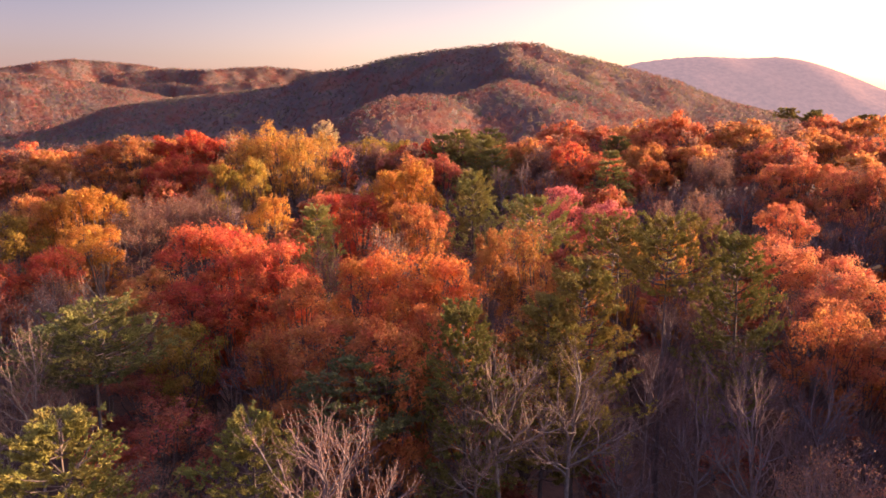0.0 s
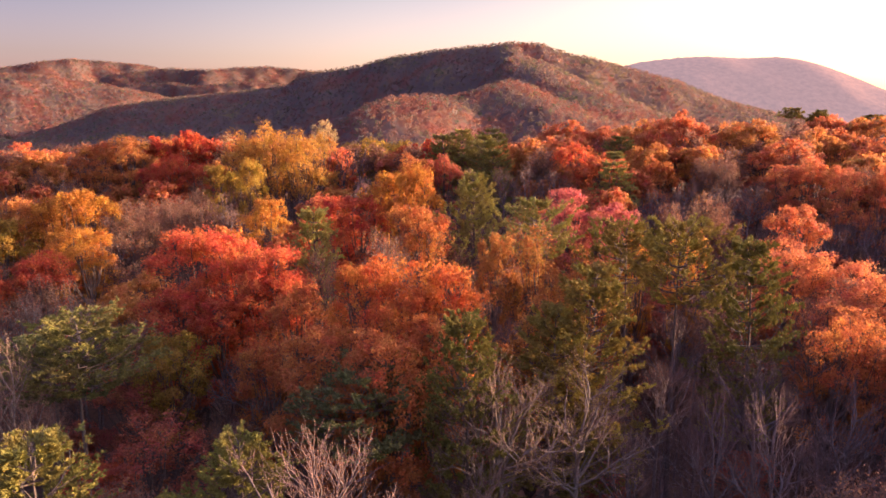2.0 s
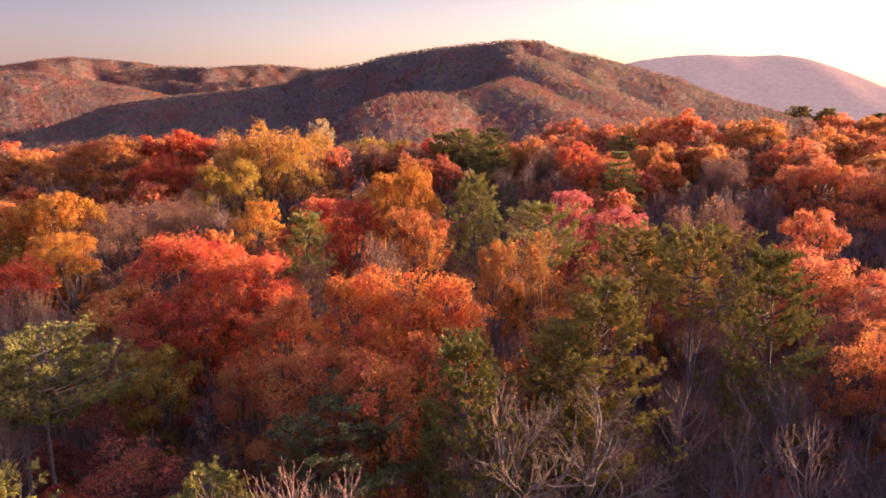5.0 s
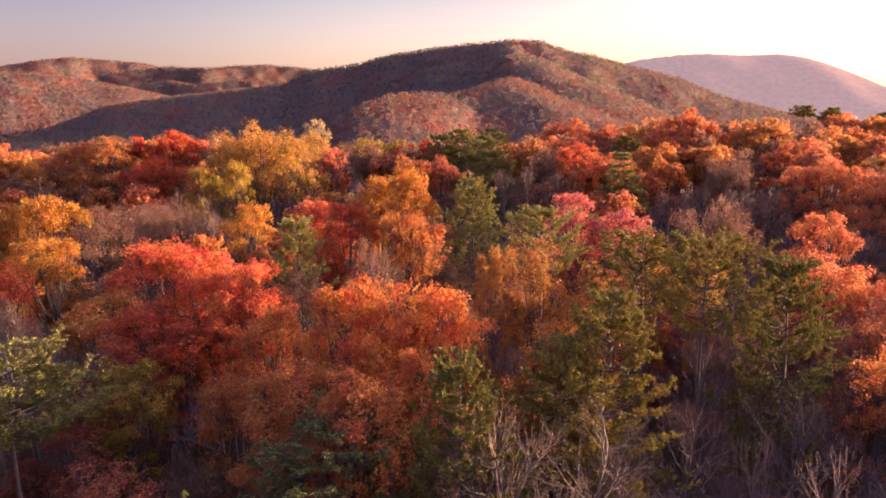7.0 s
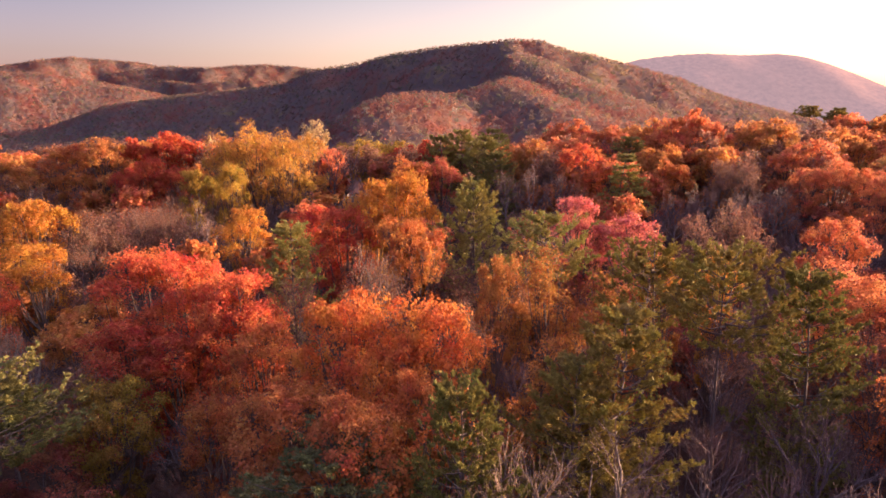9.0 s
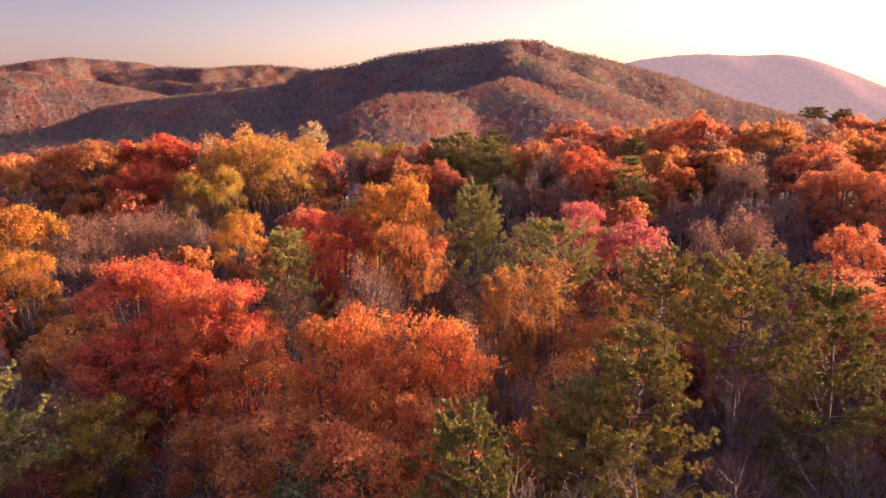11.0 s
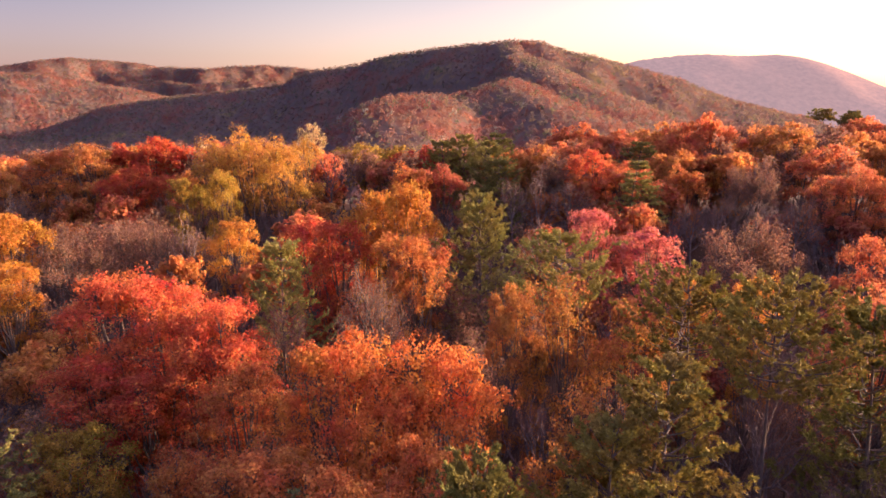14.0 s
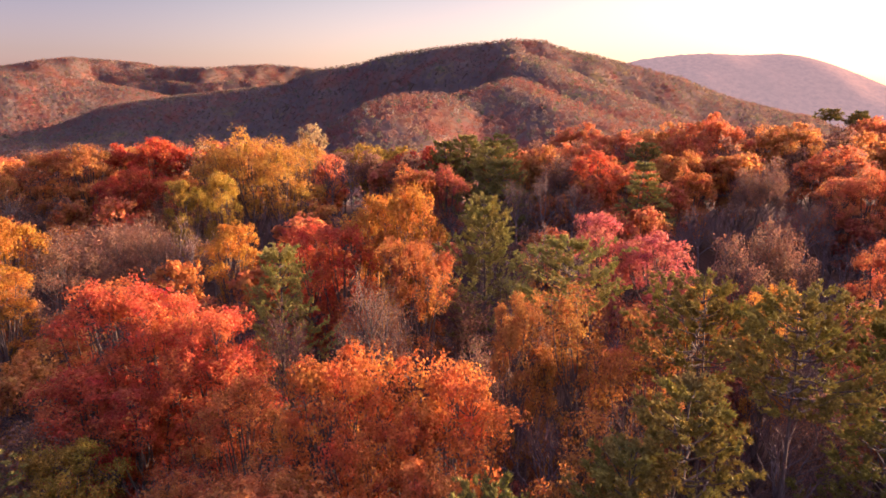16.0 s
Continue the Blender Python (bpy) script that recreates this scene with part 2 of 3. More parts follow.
def broadleaf(rng, level, airy, upright=1.0):
    """Trunk that forks into rising limbs, each bearing upright heads of leaves; 21 m high, 3.5 m from trunk to edge."""
    height = 21.0
    puffs, leaves = ((16, 34), (14, 27), (11, 21), (7, 12))[level]
    size = (0.12, 0.155, 0.23, 0.42)[level]
    heads = []
    turn = rng.uniform(0, 6.28)
    lean = rng.normal(size=2) * 0.35
    for k in range(12):
        r = 2.75 * math.sqrt((k + 0.4) / 12) * rng.uniform(0.85, 1.1)
        a = turn + k * 2.4 + rng.normal() * 0.2
        z = height - 1.3 - 2.0 * (r / 3.0) ** 2.4 - rng.uniform(0, 2.5)
        heads.append((np.array([math.cos(a) * r + lean[0], math.sin(a) * r + lean[1], z]), rng.uniform(0.75, 1.5)))
    for k in range(14):
        a = turn + 0.5 + k * 2.4 + rng.normal() * 0.3
        r = rng.uniform(2.2, 3.3)
        heads.append((np.array([math.cos(a) * r, math.sin(a) * r, rng.uniform(11.4, 17.4)]), rng.uniform(0.8, 1.25)))
    for k in range(8):
        a = rng.uniform(0, 6.28)
        r = rng.uniform(1.0, 2.9)
        heads.append((np.array([math.cos(a) * r, math.sin(a) * r, rng.uniform(8.4, 11.8)]), rng.uniform(0.6, 1.0)))
    runs, cs, ns = [], [], []
    trunk = bent((0, 0, -0.4), (rng.normal() * 0.3, rng.normal() * 0.3, height - 4.5), 9, 0, rng, 0.025)
    runs.append((trunk, np.linspace(0.24, 0.05, 9)))
    for c, r in heads:
        k = int(np.clip((c[2] - 6.5) / (height - 4.5) * 8, 2, 6))
        q = trunk[k]
        runs.append((arc(q, q + (c - q) * [0.75, 0.75, 0.3], c, 5, rng, 0.012), np.linspace(0.085, 0.025, 5)))
        d = unit(rng.normal(size=(puffs, 3)) + [0, 0, 0.5])
        p = c + d * r * rng.uniform(0.5, 1.1, (puffs, 1)) * [1, 1, upright]
        if level < 2:
            for q in p[::2 if level == 0 else 5]:
                runs.append((bent(c - [0, 0, 0.6 * r], q, 3, 0.06, rng), np.array([0.03, 0.018, 0.008])))
        pr = rng.uniform(0.3, 0.62, (puffs, 1, 1)) * (0.55 + 0.45 * r) * (1.0, 1.08, 1.15, 1.35)[level]
        few = int(leaves * (0.6 if airy else 1.0))
        e = unit(rng.normal(size=(puffs, few, 3)) + 0.6 * d[:, None] + [0, 0, 0.3])
        at = p[:, None] + e * pr * rng.uniform(0.35, 1.2, (puffs, few, 1))
        cs.append(at.reshape(-1, 3))
        ns.append((e * 0.55 + d[:, None] * 0.55 + 0.45 * rng.normal(size=e.shape)).reshape(-1, 3))
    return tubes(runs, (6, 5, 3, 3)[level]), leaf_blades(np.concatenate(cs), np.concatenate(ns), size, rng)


def arc(a, c, b, n, rng, crook):
    """A crooked bow from a to b, drawn towards c."""
    t = np.linspace(0, 1, n)[:, None]
    line = a * (1 - t) ** 2 + 2 * c * t * (1 - t) + b * t * t
    line[1:-1] += rng.normal(size=(n - 2, 3)) * crook * np.linalg.norm(b - a)
    return line


def twiggy(rng, level, leafy):
    """A leafless tree that forks again and again into a fan of rising twigs; 20 m high, 3 m from trunk to edge."""
    limbs, twigs = [], []
    fork = rng.uniform(11.6, 13.2)
    trunk = bent((0, 0, -0.4), (rng.normal() * 0.3, rng.normal() * 0.3, fork), 6, 0, rng, 0.02)
    limbs.append((trunk, np.linspace(0.14, 0.085, 6)))
    shoots = ((5, 4, 3, 2), (4, 4, 3, 2), (4, 3, 3, 0), (3, 3, 2, 0))[level]
    lengths = (3.6, 2.1, 1.3, 0.8, 0.42)
    radii = (0.075, 0.043, 0.023, 0.012, 0.008)
    least = (0.0075, 0.012, 0.017, 0.028)[level]

    def grow(p, way, depth, scale):
        length = lengths[depth] * scale * rng.uniform(0.75, 1.2)
        end = p + way * length * 0.9 + [0, 0, length * (0.12 if depth < 2 else 0.18)]
        n = (6, 5, 4, 3, 2)[depth]
        line = arc(p, p + way * length * 0.5, end, n, rng, 0.018)
        (limbs if depth < 2 else twigs).append((line, np.linspace(radii[depth], radii[min(4, depth + 1)] * 0.9, n)))
        if depth > 3 or not shoots[depth]:
            return
        many = shoots[depth]
        side = unit(np.cross(way, rng.normal(size=3)))
        across = np.cross(way, side)
        for k in range(many):
            t = 1.0 if k == 0 else rng.uniform(0.3, 0.97)
            q = np.array([np.interp(t, np.linspace(0, 1, n), line[:, j]) for j in range(3)])
            a = k * 2.4 + rng.normal() * 0.4
            off = math.tan(radians(rng.uniform(8, 20) if k == 0 else rng.uniform(28, 50)))
            grow(q, unit(unit(end - p) + off * (math.cos(a) * side + math.sin(a) * across) + [0, 0, 0.1]), depth + 1, (1.25 - 0.45 * t) * scale)

    turn = rng.uniform(0, 6.28)
    for k in range(8):
        a = turn + k * 2.4 + rng.normal() * 0.25
        off = 0.1 + 0.18 * k * rng.uniform(0.85, 1.15)
        q = trunk[-1] + (trunk[-2] - trunk[-1]) * rng.uniform(0, 0.25 * min(k, 4))
        grow(q, unit(np.array([math.cos(a) * off, math.sin(a) * off, 1.0])), 0, 1.08 - 0.22 * off)
    ends = np.array([r[0][-1] for r in twigs])
    fit = np.array([3.0, 3.0, 0]) / np.percentile(np.hypot(ends[:, 0], ends[:, 1]), 94) + [0, 0, 20.0 / ends[:, 2].max()]
    limbs, twigs = [[(p * fit, np.maximum(r, least)) for p, r in group] for group in (limbs, twigs)]
    wood, fine = tubes(limbs, (5, 4, 3, 3)[level]), tubes(twigs, 3)
    if not leafy:
        return wood, fine, None
    ends = ends * fit
    per = (2, 3, 5, 8)[level]
    at = np.repeat(ends, per, axis=0)
    at = at + rng.normal(size=at.shape) * (0.2, 0.25, 0.35, 0.45)[level]
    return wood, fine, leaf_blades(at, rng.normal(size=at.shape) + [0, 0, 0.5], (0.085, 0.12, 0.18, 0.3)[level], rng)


def pine(rng, level, tiers, narrow, flat=False, spread=False):
    """Pine with plumes of needles on many rising boughs; 20 m high, 3 m from trunk to edge."""
    height, reach = 20.0, 3.0
    low = 11.0 if narrow else 17.6 if flat else 15.2 if spread else 6.5
    trunk = bent((0, 0, -0.4), (rng.normal() * 0.15, rng.normal() * 0.15, height - 0.3), 8, 0, rng, 0.015)
    runs = [(trunk, np.linspace(0.21, 0.02, 8))]
    tufts, ways = [], []
    plumes, sprays = ((9, 45), (6, 24), (4, 12), (3, 6))[level]
    bulge = rng.uniform(0, 6.28, 3)
    for i in range(tiers):
        u = min(max((i + rng.uniform(-0.3, 0.3)) / (tiers - 0.5), 0.0), 1.0)
        z = low + (height - 0.3 - low) * u
        wide = reach * (1 - u) ** 0.9 + 0.3 if narrow else reach * (1 - u ** 2.5) ** 0.68 * (0.72 + 0.28 * min(1, u * 3.5)) + 0.25
        if flat:
            wide = reach * (0.95 - 0.55 * u ** 2) * rng.uniform(0.6, 1.1)
        count = rng.randint(5, 8)
        a0 = rng.uniform(0, 6.28)
        for k in range(count):
            a = a0 + k * 6.28 / count + rng.normal() * 0.25
            uneven = 1.0 + 0.16 * math.sin(2 * a + bulge[0] + 4 * u) + 0.12 * math.sin(3 * a + bulge[1] - 6 * u)
            length = wide * rng.uniform(0.55, 1.2) * (1 if narrow else uneven)
            out = np.array([math.cos(a), math.sin(a), 0.0])
            lift = rng.uniform(-0.12, 0.1) if narrow else rng.uniform(0.05, 0.2) if flat else 0.12 + 0.55 * u + rng.uniform(0, 0.22)
            foot = np.array([trunk[-1, 0] * u, trunk[-1, 1] * u, z - (0 if narrow or flat else 0.3 * length * lift)])
            tip = foot + out * length + [0, 0, length * lift]
            line = bent(foot, tip, 4, -0.1, rng, 0.05)
            runs.append((line, np.linspace(0.045, 0.01, 4)))
            cross = np.array([-out[1], out[0], 0])
            # plumes of needles along the outer part of the bough
            t = (0.32 + 0.68 * rng.uniform(0, 1, plumes) ** 0.6)[:, None]
            at = np.stack([np.interp(t[:, 0], np.linspace(0, 1, 4), line[:, j]) for j in range(3)], 1)
            off = rng.uniform(-1, 1, (plumes, 1)) * (0.08 + 0.42 * length * np.sin(np.clip(1.25 - t, 0.12, 1)))
            way = unit(out * 0.8 + cross * np.sign(off) * 0.5 + [0, 0, 0.2 if narrow or flat else 0.75] + rng.normal(size=(plumes, 3)) * 0.2)
            along = rng.uniform(0, 1, (plumes, sprays // plumes, 1)) * (0.45 + 0.12 * length)
            p = (at + cross * off)[:, None] + way[:, None] * along + rng.normal(size=(plumes, sprays // plumes, 3)) * 0.06
            tufts.append(p.reshape(-1, 3))
            ways.append(np.repeat(way, sprays // plumes, axis=0))
    p, w = np.concatenate(tufts), np.concatenate(ways)
    per = (15, 11, 8, 6)[level]
    size = (0.22, 0.36, 0.6, 0.95)[level]
    n = len(p) * per
    c = np.repeat(p, per, axis=0)
    d = unit(np.repeat(unit(w), per, axis=0) + rng.normal(size=(n, 3)) * 0.5)
    s = size * rng.uniform(0.6, 1.2, (n, 1))
    b = unit(np.cross(d, rng.normal(size=(n, 3)))) * s * 0.17
    v = np.stack([c - b, c + b, c + d * s], 1).reshape(-1, 3)
    return tubes(runs, (6, 4, 3, 3)[level]), (v, np.arange(n * 3).reshape(n, 3))


# ---- trees: the things ----
COLOURS = {
    "scarlet": (0.55, 0.132, 0.055), "crimson": (0.5, 0.108, 0.047), "vermilion": (0.57, 0.172, 0.05), "rustorange": (0.48, 0.165, 0.055),
    "orange": (0.55, 0.23, 0.072), "orangered": (0.56, 0.178, 0.075), "gold": (0.5, 0.215, 0.045), "yellow": (0.48, 0.245, 0.056),
    "salmon": (0.54, 0.185, 0.078), "pink": (0.54, 0.15, 0.118), "darkred": (0.40, 0.12, 0.066), "olivegold": (0.35, 0.21, 0.042),
    "pale": (0.46, 0.32, 0.16), "pinkgrey": (0.27, 0.13, 0.082), "olive": (0.26, 0.19, 0.046), "bronze": (0.42, 0.172, 0.05),
    "fern": (0.29, 0.24, 0.07), "moss": (0.18, 0.15, 0.045), "lime": (0.205, 0.17, 0.043), "green": (0.145, 0.13, 0.048)}
WORDS = {
    "scarlet": "bright scarlet autumn leaves", "crimson": "deep crimson autumn leaves", "vermilion": "glowing orange-red autumn leaves",
    "rustorange": "rusty orange-brown autumn leaves", "orange": "orange autumn leaves", "orangered": "reddish orange autumn leaves",
    "gold": "golden orange autumn leaves", "yellow": "pale golden yellow leaves", "salmon": "salmon-pink and bronze leaves", "pink": "magenta-pink autumn leaves",
    "darkred": "dull dark red leaves", "olivegold": "olive and gold turning leaves", "pale": "thin pale straw-coloured leaves", "pinkgrey": "a few withered pinkish leaves",
    "olive": "yellowish olive needles", "bronze": "bronze-brown turning leaves", "moss": "soft moss-green needles", "fern": "yellowish green needles", "lime": "bright yellow-green needles", "green": "dull dark green needles", "grey": "pale grey branches", "mauve": "mauve-brown branches"}
BARKS = {"grey": (0.225, 0.168, 0.135), "fine grey": (0.22, 0.138, 0.1), "mauve": (0.17, 0.12, 0.11), "fine mauve": (0.16, 0.092, 0.08),
         "fine pinkgrey": (0.20, 0.12, 0.09), "": (0.13, 0.09, 0.075)}
NAMES = {"hickory": "hickory_tree", "sapling": "sapling", "maple": "maple_tree", "oak": "oak_tree", "birch": "birch_tree", "bare": "bare_tree", "remnant": "withered_tree", "pine": "pine_tree", "hemlock": "hemlock_tree", "umbrella": "pine_tree", "flatpine": "pine_tree"}
SIZES = {"hickory": (21, 3.5), "sapling": (20, 3), "maple": (21, 3.5), "oak": (21, 3.5), "birch": (21, 3.5), "bare": (20, 3), "remnant": (20, 3), "pine": (20, 3), "hemlock": (20, 3), "umbrella": (20, 3), "flatpine": (20, 3)}
MODELS = {}


def part(name, me, parent, label=""):
    ob = new(name, me)
    ob.parent = parent
    return tagged(ob, label)


def build_tree(kind, level, seed):
    rng = np.random.RandomState(seed)
    root = new(NAMES[kind])
    root.empty_display_size = 0.5
    twigs = leaves = None
    if kind in ("maple", "oak", "birch", "hickory"):
        wood, leaves = broadleaf(rng, level, kind == "birch", {"maple": 0.68, "oak": 0.8, "birch": 1.1, "hickory": 0.9}[kind])
    elif kind in ("bare", "remnant", "sapling"):
        wood, twigs, leaves = twiggy(rng, level, kind == "remnant")
    else:
        tiers = 6 if kind == "umbrella" else 8 if kind == "flatpine" else 11 if kind == "hemlock" else (18, 16, 14, 10)[level]
        wood, leaves = pine(rng, level, tiers, kind == "hemlock", kind == "umbrella", kind == "flatpine")
    part("trunk", mesh_of("trunk", wood[0], [wood[1]], BARK, smooth_shade=True), root)
    if twigs:
        tagged(part("branchwork", mesh_of("branchwork", twigs[0], [twigs[1]], BARK), root), kind="stuff")
    if leaves:
        part("crown", mesh_of("crown", leaves[0], [leaves[1]], NEEDLE if kind in ("pine", "hemlock", "umbrella", "flatpine") else LEAF), root)
    return root


PLANTED = []


def plant(kind, colour, x, y, top, reach, coarse=0, group="trees of the wood"):
    """A tree whose crown ends at the height top and goes out to reach."""
    z = float(land(x, y))
    level = 0 if y < 72 and abs(x) < 50 and y > 12 else 1 if y < 122 and abs(x) < 100 and y > 0 else 2
    level = max(0, min(3, level + coarse))
    if kind == "sapling":
        level = max(2, level)
    variant = (kind, level, RNG.randint(4 if level == 0 else 3))
    high, wide = SIZES[kind]
    m = Matrix.LocRotScale((x, y, z), Euler((0, 0, RNG.uniform(0, 6.28))), (reach / wide, reach / wide, (top - z) / high))
    if variant in MODELS:
        tree = copy_thing(MODELS[variant], m)
    else:
        tree = MODELS[variant] = build_tree(kind, level, 100 * len(MODELS) + 7)
    tree.matrix_basis = m
    play = RNG.uniform(0.88, 1.12)
    for child in tree.children:
        if child.name.startswith("crown"):
            child.color = (*[c * play for c in COLOURS[colour]], 1)
        else:
            child.color = (*BARKS["fine " + colour if child.name.startswith("branchwork") else colour if colour in BARKS else ""], 1)
    first = {"hickory": "tall tree with", "sapling": "thin leafless sapling with", "pine": "pine with", "umbrella": "flat-topped pine with", "flatpine": "low spreading pine with", "hemlock": "conical hemlock with", "bare": "leafless tree with", "remnant": "nearly bare tree with",
             "maple": "broad rounded tree with", "oak": "billowing tree with", "birch": "airy tree with"}[kind]
    tagged(tree, first + " " + WORDS[colour], "tree", group)
    PLANTED.append((x, y, reach))
    return tree


# ---- the trees that stand out ----
plant("pine", "lime", -17.2, 24.2, 16.6, 3.6)
plant("birch", "darkred", -17.8, 37.0, 11.9, 3.4)
plant("pine", "lime", -9.2, 27.8, 15.1, 2.9)
plant("bare", "mauve", -4.5, 25.6, 17.0, 4.3)
plant("bare", "grey", 2.2, 32.2, 14.8, 3.4)
plant("bare", "grey", 4.3, 33.4, 17.2, 4.5)
plant("bare", "grey", 8.0, 33.5, 17.1, 4.3)
plant("bare", "mauve", 18.4, 48.4, 15.8, 3.7)
plant("bare", "mauve", 22.4, 41.4, 14.6, 3.3)
plant("bare", "mauve", 14.0, 38.6, 15.4, 3.2)
plant("bare", "mauve", 18.0, 31.3, 16.2, 3.2)
plant("bare", "mauve", 16.4, 34.2, 15.4, 2.8)
plant("bare", "mauve", 23.6, 34.2, 15.2, 3.4)
plant("maple", "salmon", 32.9, 51.0, 15.8, 3.4)
plant("maple", "salmon", 37.4, 52.4, 16.8, 3.4)
plant("birch", "rustorange", 29.6, 44.2, 16.6, 2.7)
plant("maple", "salmon", 33.2, 44.2, 14.9, 3.0)
plant("pine", "lime", 1.6, 33.6, 19.0, 2.7)
plant("flatpine", "green", -4.5, 34.2, 15.4, 3.9)
plant("pine", "olive", 9.7, 39.3, 20.3, 3.5)
plant("pine", "olive", 7.0, 38.0, 18.3, 3.1)
plant("birch", "bronze", 6.7, 41.3, 18.6, 2.7)
plant("flatpine", "olive", 14.6, 51.4, 21.1, 3.3)
plant("flatpine", "olive", 17.4, 44.7, 22.2, 3.2)
plant("pine", "lime", 22.8, 45.7, 20.9, 3.2)
plant("oak", "gold", 22.8, 59.0, 20.8, 2.0)
plant("maple", "scarlet", -23.0, 58.5, 21.2, 4.0)
plant("maple", "scarlet", -18.9, 57.1, 20.3, 3.1)
plant("maple", "scarlet", -13.9, 54.2, 20.4, 3.1)
plant("maple", "crimson", -18.8, 53.0, 16.1, 3.3)
plant("maple", "crimson", -14.4, 52.6, 17.1, 3.3)
plant("maple", "crimson", -22.6, 54.2, 15.9, 4.0)
plant("oak", "vermilion", -5.1, 44.2, 21.7, 2.8)
plant("maple", "vermilion", -0.2, 42.8, 21.6, 3.1)
plant("maple", "rustorange", -6.9, 39.2, 17.4, 3.6)
plant("maple", "rustorange", -2.9, 35.6, 18.1, 3.1)
plant("oak", "gold", -6.6, 78.2, 24.0, 2.9)
plant("oak", "gold", -2.7, 76.0, 25.0, 2.9)
plant("maple", "crimson", -9.4, 75.7, 21.2, 3.3)
plant("maple", "crimson", -13.2, 78.5, 20.6, 3.2)
plant("pine", "fern", 4.0, 77.8, 23.0, 3.5, -1)
plant("maple", "pink", 16.1, 81.4, 21.3, 2.9)
plant("maple", "pink", 22.0, 80.0, 19.7, 3.9)
plant("hemlock", "fern", 29.2, 110.0, 24.1, 3.8)
plant("birch", "yellow", -34.6, 117.3, 27.3, 4.0)
plant("birch", "yellow", -29.4, 116.2, 28.9, 4.0)
plant("birch", "yellow", -24.2, 115.8, 27.3, 4.0)
plant("birch", "yellow", -27.3, 121.3, 26.3, 3.3)
plant("birch", "yellow", -22.8, 121.7, 27.3, 3.3)
plant("birch", "pale", -27.6, 154.3, 29.0, 2.9)
plant("oak", "crimson", -53.9, 127.4, 26.5, 3.8)
plant("oak", "crimson", -49.0, 127.0, 28.1, 3.8)
plant("oak", "crimson", -44.1, 126.9, 26.5, 3.8)
plant("oak", "crimson", -50.8, 115.5, 22.3, 3.0)
plant("oak", "crimson", -46.9, 113.0, 23.9, 3.0)
plant("oak", "crimson", -43.0, 113.5, 22.3, 3.0)
plant("birch", "pale", -47.6, 129.1, 24.6, 3.5)
plant("birch", "pale", -42.9, 129.5, 25.6, 3.5)
plant("oak", "rustorange", -63.6, 121.4, 25.6, 4.4)
plant("oak", "orange", -58.0, 121.5, 26.6, 4.4)
plant("oak", "olivegold", -35.0, 104.0, 22.9, 2.6)
plant("oak", "olivegold", -31.0, 106.1, 23.9, 2.6)
plant("oak", "gold", -47.6, 79.2, 21.0, 3.3)
plant("oak", "gold", -43.2, 78.5, 22.0, 3.3)
plant("oak", "gold", -40.6, 71.4, 18.4, 3.9)
plant("oak", "orange", -51.3, 80.0, 20.8, 2.9)
plant("remnant", "pinkgrey", -38.6, 80.0, 19.7, 3.7)
plant("remnant", "pinkgrey", -35.7, 84.4, 19.3, 2.7)
plant("remnant", "pinkgrey", -32.0, 85.6, 20.3, 2.7)
plant("bare", "mauve", -30.3, 88.5, 19.8, 3.9)
plant("oak", "gold", -24.0, 87.1, 19.8, 2.9)
plant("pine", "fern", -13.2, 67.1, 20.2, 3.2)
plant("maple", "crimson", -44.4, 61.1, 16.4, 2.9)
plant("maple", "crimson", -40.5, 64.5, 17.4, 2.9)
plant("bare", "grey", -33.2, 51.4, 16.2, 3.1)
plant("bare", "grey", -29.0, 50.1, 17.2, 3.1)
plant("bare", "grey", -25.1, 34.2, 17.8, 3.1)
plant("flatpine", "moss", -22.2, 38.8, 17.2, 3.9)
plant("flatpine", "green", -26.0, 41.0, 15.0, 4.2)
plant("oak", "olivegold", -20.8, 47.1, 14.2, 2.9)
plant("oak", "orangered", 37.8, 68.5, 21.4, 3.0)
plant("maple", "salmon", 33.6, 61.4, 18.5, 3.9)
plant("maple", "salmon", 36.3, 58.5, 17.9, 3.5)
plant("remnant", "pinkgrey", 27.3, 74.9, 19.7, 2.9)
plant("remnant", "pinkgrey", 31.3, 77.3, 20.7, 2.9)
plant("remnant", "pinkgrey", 33.3, 77.1, 20.0, 2.8)
plant("oak", "orangered", 44.9, 138.3, 29.2, 4.2)
plant("oak", "orangered", 46.5, 131.5, 24.6, 4.4)
plant("oak", "salmon", 52.6, 130.5, 24.0, 4.2)
plant("oak", "orangered", 49.4, 141.5, 31.4, 4.2)
plant("oak", "orangered", 54.0, 139.4, 29.4, 4.0)
plant("oak", "orange", 61.4, 140.0, 28.7, 4.2)
plant("oak", "orange", 66.2, 139.7, 29.5, 4.4)
plant("oak", "orangered", 59.9, 123.2, 24.8, 3.6)
plant("oak", "orangered", 64.9, 122.6, 25.8, 3.6)
plant("umbrella", "olive", 88.5, 168.6, 31.4, 3.5, -1)
plant("umbrella", "olive", 95.6, 169.5, 30.2, 3.4, -1)
plant("umbrella", "olive", 108.5, 168.0, 29.7, 3.0, -1)
plant("pine", "moss", 98.3, 172.9, 30.8, 3.4, -1)
plant("oak", "orangered", 90.1, 160.1, 29.8, 3.6)
plant("oak", "orangered", 95.0, 160.7, 30.8, 3.6)
plant("oak", "orange", 97.7, 158.4, 29.7, 3.8)
plant("oak", "orange", 102.8, 155.3, 30.7, 3.8)
plant("oak", "orange", 74.0, 135.3, 25.8, 3.2)
plant("oak", "orange", 78.1, 137.7, 27.4, 3.2)
plant("oak", "orange", 82.3, 136.3, 25.8, 3.2)
plant("maple", "salmon", 58.2, 111.5, 21.8, 3.2)
